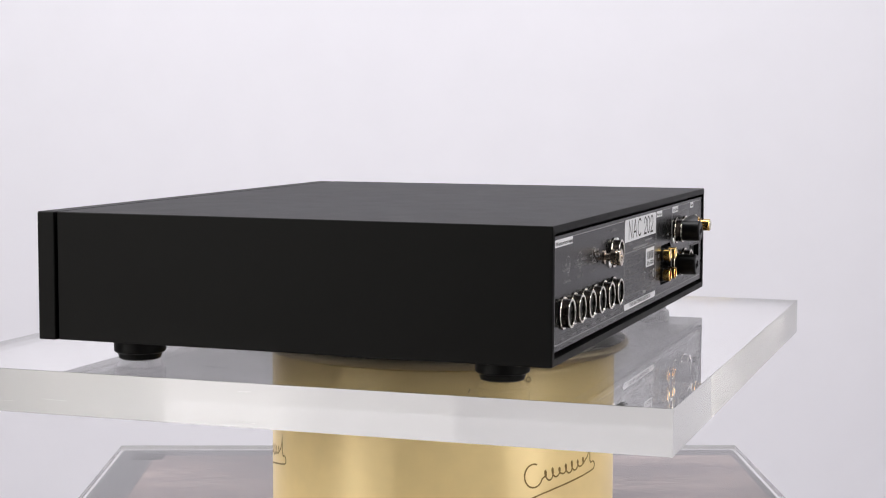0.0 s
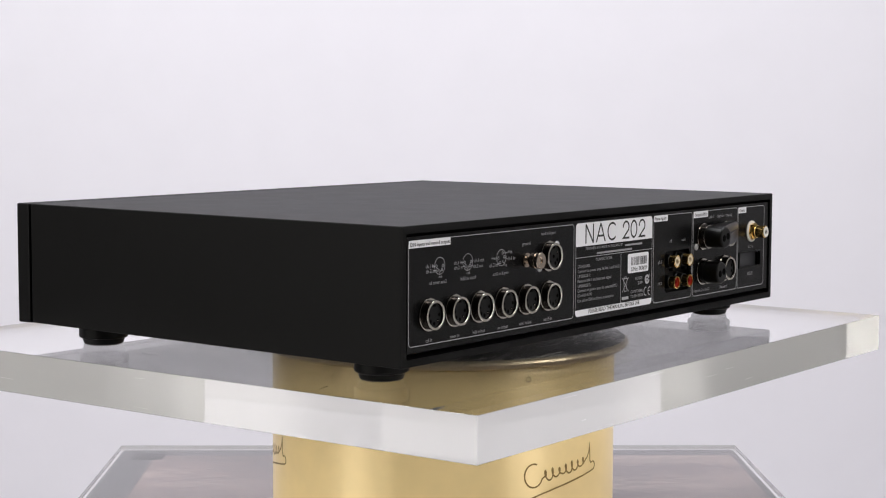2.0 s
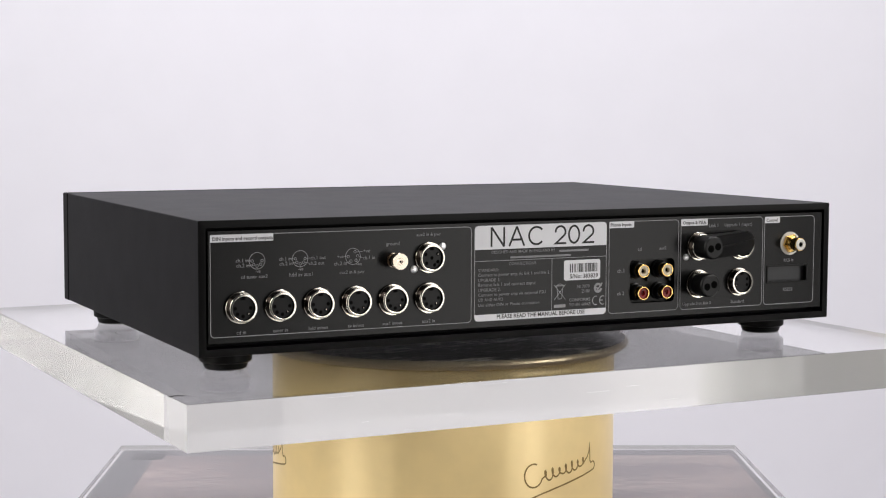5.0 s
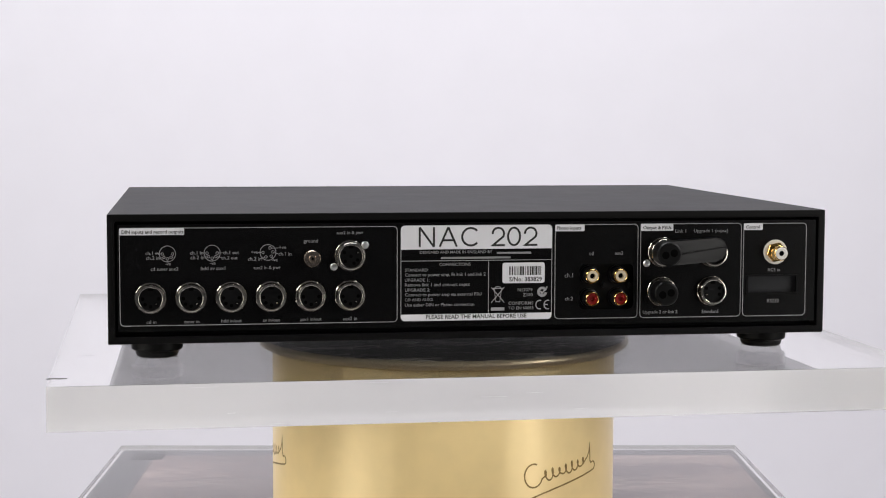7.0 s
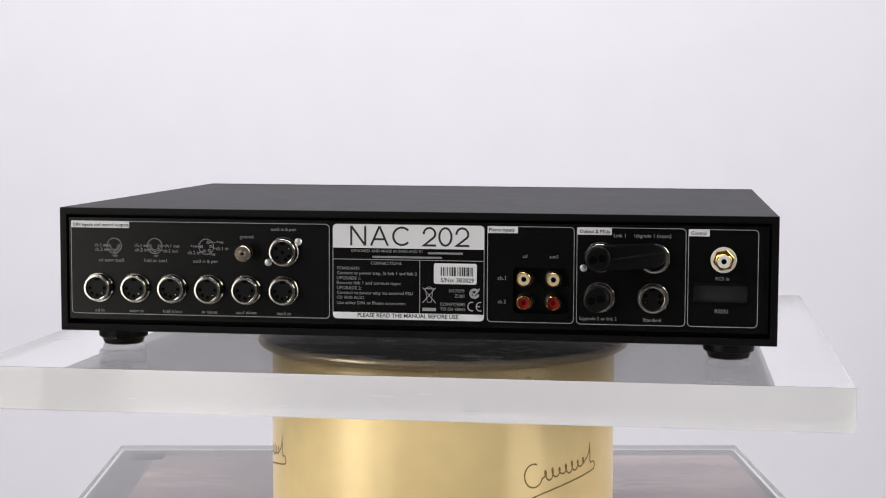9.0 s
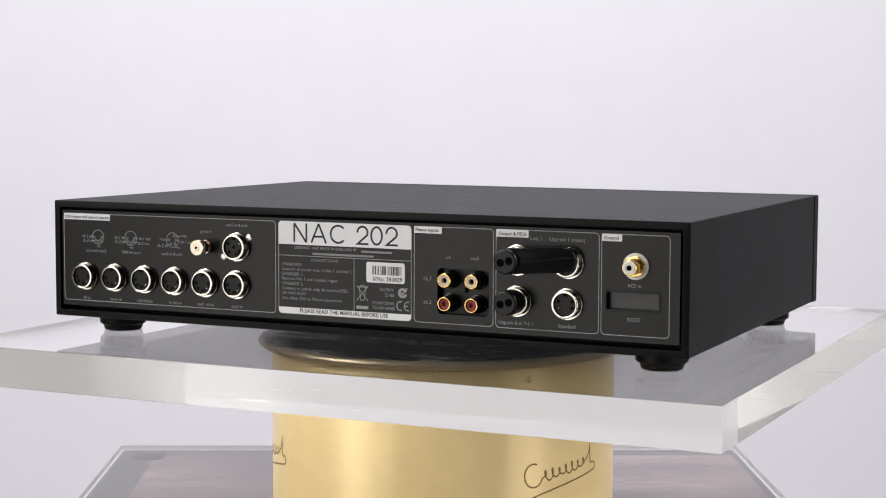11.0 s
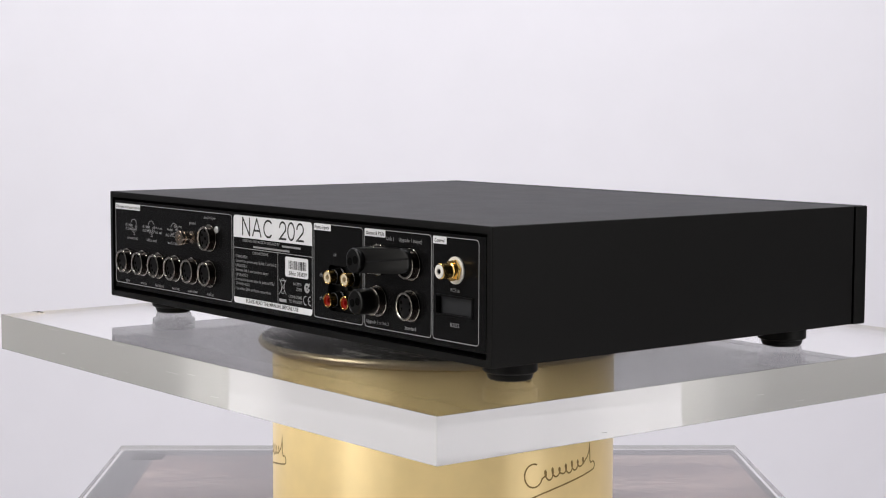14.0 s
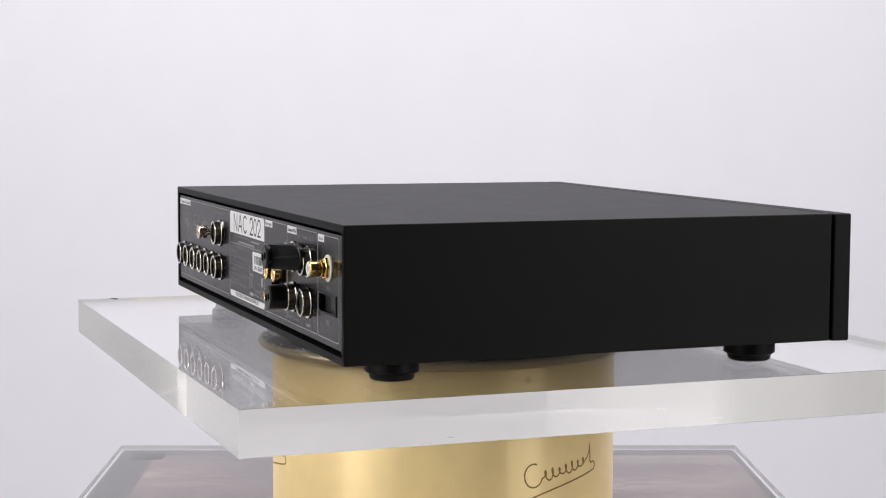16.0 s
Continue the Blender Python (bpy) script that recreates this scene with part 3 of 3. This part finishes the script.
def phono_inputs():
    bm = slab(round_rect(61.5, 96.2, 28.2, 57.0, 3.0), -6.0, -5.0)
    tray = part("phono_tray", bm, PLASTIC, amp, "recessed black moulding", at=PANEL_AT)
    for c in ((78.0, 43.2), (94.0, 43.0)):
        part("moulding_peg", turned([(0, -5), (1.5, -5), (1.4, -2.2), (0, -2.0)], 14), PLASTIC, tray, at=Matrix.Translation((c[0] / 1000, c[1] / 1000, 0)))
    for x in (69.1, 86.5):
        for z, m, c in ((49.5, CREAM, "cream"), (35.7, RED, "red")):
            s = part("phono_socket", turned([(4.0, 0.6), (4.0, 4.6), (4.2, 4.8), (4.2, 5.4), (3.95, 5.7), (3.62, 5.7), (3.38, 5.4), (3.35, 1.0)], 32), GOLD, amp,
                     "gold plated phono socket with a %s insulator" % c, at=on_panel(x, z) @ OUT)
            top = 5.45 if m is CREAM else 4.3
            part("insulator", turned([(3.38, 0.6), (3.38, top), (1.75, top - 0.1), (1.6, top - 0.6), (1.6, 0.6), (0, 0.6)], 28), m, s)
            # in the cream sockets the bore's shade is a dark disc
            part("bore", turned([(1.58, 2.6), (1.58, 2.8), (0.75, 2.8), (0.75, 2.2), (0, 2.2)], 16), HOLE_SHADE if m is CREAM else RED, s)
            part("collar", turned([(5.6, -5.1), (5.6, -3.2), (4.9, -2.9), (4.6, 0.9), (4.2, 1.1)], 28), PLASTIC, s)


phono_inputs()


def link_plug(x, z, top, label):
    prof = [(0, 2.0), (7.1, 2.0), (7.2, 4.6), (7.35, 5.0), (7.3, top - 1.0), (6.9, top - 0.3), (6.2, top), (0, top)]
    t = thing("link_plug", label, "plug", "link plugs in the rear sockets")
    at = on_panel(x, z) @ OUT
    body = part("plug_body", turned(prof, 44), PLASTIC, t, at=at)
    for dx, dz in ((-2.6, -0.6), (2.6, 0.6)):
        # each hollow is a flat disc, its shade put into the colour
        part("dimple_shade", turned([(2.3, top - 0.02), (2.3, top + 0.06), (0, top + 0.06)], 18), HOLE_SHADE, body, at=Matrix.Translation((dx / 1000, dz / 1000, 0)))
    return t, at


short_plug, _ = link_plug(112.0, 39.4, 15.6, "round black plastic link plug in a rear socket")
long_plug, PLUG_AT = link_plug(112.9, 63.3, 17.8, "long black plastic link plug bridging two rear sockets")


def link_bridge():
    bm = bmesh.new()
    lo, hi = [], []
    for cx, cz, a0, a1, d in ((0.6, 0.0, 90, 270, 15.8), (32.0, 1.6, -90, 90, 8.6)):
        for px, pz in arc(cx, cz, 7.1, 7.1, a0, a1, 14):
            lo.append(bm.verts.new((px / 1000, pz / 1000, 0.0045)))
            hi.append(bm.verts.new((px / 1000, pz / 1000, (d - 0.22 * (px - cx)) / 1000)))
    bm.faces.new(lo), bm.faces.new(hi)
    for i in range(len(lo)):
        j = (i + 1) % len(lo)
        bm.faces.new([lo[i], lo[j], hi[j], hi[i]])
    bmesh.ops.bevel(bm, geom=[e for e in bm.edges if all(v in hi for v in e.verts)], offset=0.0012, segments=3, affect="EDGES", profile=0.5)
    part("bridge", bm, PLASTIC, long_plug, at=PLUG_AT, smooth=19)
    bm = bmesh.new()
    q = [bm.verts.new((a / 1000, b / 1000, c / 1000)) for a, b, c in ((8.0, -0.9, 14.4), (8.0, 0.3, 14.8), (38.0, 3.8, 7.75), (38.0, 2.8, 7.5), (8.0, -0.9, 12.5), (8.0, 0.3, 12.5), (38.0, 3.8, 6.5), (38.0, 2.8, 6.5))]
    for f in ((0, 1, 2, 3), (4, 5, 6, 7), (0, 1, 5, 4), (2, 3, 7, 6), (1, 2, 6, 5), (0, 3, 7, 4)):
        bm.faces.new([q[i] for i in f])
    part("ridge", bm, PLASTIC, long_plug, at=PLUG_AT)


link_bridge()


def remote_socket():
    at = on_panel(184.6, 62.5) @ OUT
    hexa = [(6.3 * math.cos(radians(60 * k + 12)), 6.3 * math.sin(radians(60 * k + 12))) for k in range(6)]
    s = part("remote_socket", turned([(4.6, 2.0), (4.6, 4.6), (4.1, 4.9), (4.1, 6.0), (4.35, 6.2), (4.35, 10.9), (4.0, 11.3), (3.5, 11.3)], 36), GOLD, amp, "gold plated phono socket on a white washer", at=at)
    part("washer", turned([(0, 0), (7.5, 0), (7.5, 0.7), (7.2, 0.9), (0, 0.9)], 40), WHITE_PLASTIC, s, "white plastic washer")
    bm = slab(hexa, 0.9, 3.0)
    bmesh.ops.bevel(bm, geom=bm.edges[:], offset=0.0003, segments=1, affect="EDGES")
    part("hex_nut", bm, GOLD, s)
    part("insulator", turned([(3.6, 10.0), (3.75, 11.6), (3.2, 11.9), (1.7, 11.8), (1.5, 11.0), (1.5, 8.5), (0, 8.5)], 28), WHITE_PLASTIC, s)
    # dark disc closing the bore, coloured as its shade
    part("bore", turned([(1.52, 10.9), (1.52, 11.1), (0, 11.1)], 16), HOLE_SHADE, s)


remote_socket()


def serial_port_cover():
    bm = slab(round_rect(166.9, 199.0, 37.2, 48.4, 0.8), -4.6, -3.4)
    part("port_cover", bm, material("grey_cover", (0.030, 0.031, 0.034), 0.30, vary=0.08, scale=300), amp, "dark grey blanking plate in the serial port", at=PANEL_AT)
    lip = bmesh.new()
    for a, b in ((166.6, 167.6), (198.4, 199.4)):
        slab([(a, 37.0), (b, 37.0), (b, 48.6), (a, 48.6)], 0.02, 0.5, lip)
    for a, b in ((37.0, 38.0), (47.6, 48.6)):
        slab([(167.6, a), (198.4, a), (198.4, b), (167.6, b)], 0.02, 0.5, lip)
    part("port_bezel", lip, PLASTIC, amp, "thin black bezel round the serial port", at=PANEL_AT, smooth=None)


serial_port_cover()
plate_marks(plate)


# ---------------- marks on the column ----------------
def on_cylinder(bm, r, phi0, tilt):
    """Bends a flat drawing (x along, y up) round the column, its origin at the angle phi0."""
    c, s = math.cos(radians(tilt)), math.sin(radians(tilt))
    for v in bm.verts:
        x, y = v.co.x * c - v.co.y * s, v.co.x * s + v.co.y * c
        a = radians(phi0) + x / r
        v.co = (r * math.sin(a), -r * math.cos(a), y)
    return bm


def flourish(phi0, parent):
    """A pen flourish: a loop, a run of waves, a tall stroke and an underline that runs back."""
    loop = arc(9.5, 5.5, 6.6, 7.4, 62, 335, 30)
    waves = [(17 + 0.5 * k + 1.7 * math.cos(k * 0.55), 3.6 + (2.9 + 0.7 * math.sin(k * 0.17)) * math.sin(k * 0.55)) for k in range(76)]
    rise = [(55.5, 4.2), (57.5, 5.2), (60.0, 8.5), (61.4, 13.5), (61.0, 8.0), (60.6, 2.2), (61.6, 0.4), (64.0, 0.8)]
    tail = arc(63.5, -2.0, 2.6, 2.6, 75, -80, 10) + [(60.0, -4.9), (50.0, -5.2), (38.0, -5.6), (26.0, -6.2), (14.0, -7.2), (4.0, -8.6), (-2.0, -10.6)]
    bm = ribbon(loop + waves + rise, 1.0)
    ribbon(tail, 1.0, bm=bm)
    bmesh.ops.subdivide_edges(bm, edges=[e for e in bm.edges if e.calc_length() > 0.003], cuts=4)
    part("engraved_flourish", on_cylinder(bm, 0.1148 + 0.00012, phi0, 7.0), BRASS_DARK, parent, "dark engraved pen flourish", at=Matrix.Translation((0, 0, -0.0845)), smooth=None)


for a in (25.0, -95.0):
    flourish(a, brass)


def nicks():
    """Small dark scratches in the brass."""
    for x, z, pts in ((-0.0505, -0.0985, [(-1.6, 0.4), (0.4, 0.0), (1.8, -0.2), (1.7, -1.6)]), (-0.0565, -0.0968, [(-0.5, 0), (0.5, 0.1)]), (0.018, -0.0905, [(-0.5, 0.2), (0.4, 0)])):
        bm = ribbon(pts, 0.55)
        part("nick", on_cylinder(bm, 0.1148 + 0.00012, math.degrees(math.asin(x / 0.1148)), 0), BRASS_DARK, brass, at=Matrix.Translation((0, 0, z)), smooth=None)


nicks()


def set_screw():
    a = math.asin(0.0525 / 0.1148)
    m = Matrix.Translation((0.1148 * math.sin(a), -0.1148 * math.cos(a), -0.0385)) @ Matrix.Rotation(a, 4, "Z") @ OUT
    part("set_screw", turned([(0, -0.5), (2.0, -0.5), (2.0, 0.15), (1.1, 0.2), (1.0, -0.3), (0, -0.3)], 20), BRASS_DARK, brass, "small dark socket set screw", at=m)


set_screw()


# ---------------- motion ----------------
def motions():
    times = [0.5 * k for k in range(33)]
    for ob in (disc, plate, amp, short_plug, long_plug):
        walk(ob, [(t, pose(0, 0, 0, 0, 0, turn(t))) for t in times])


motions()
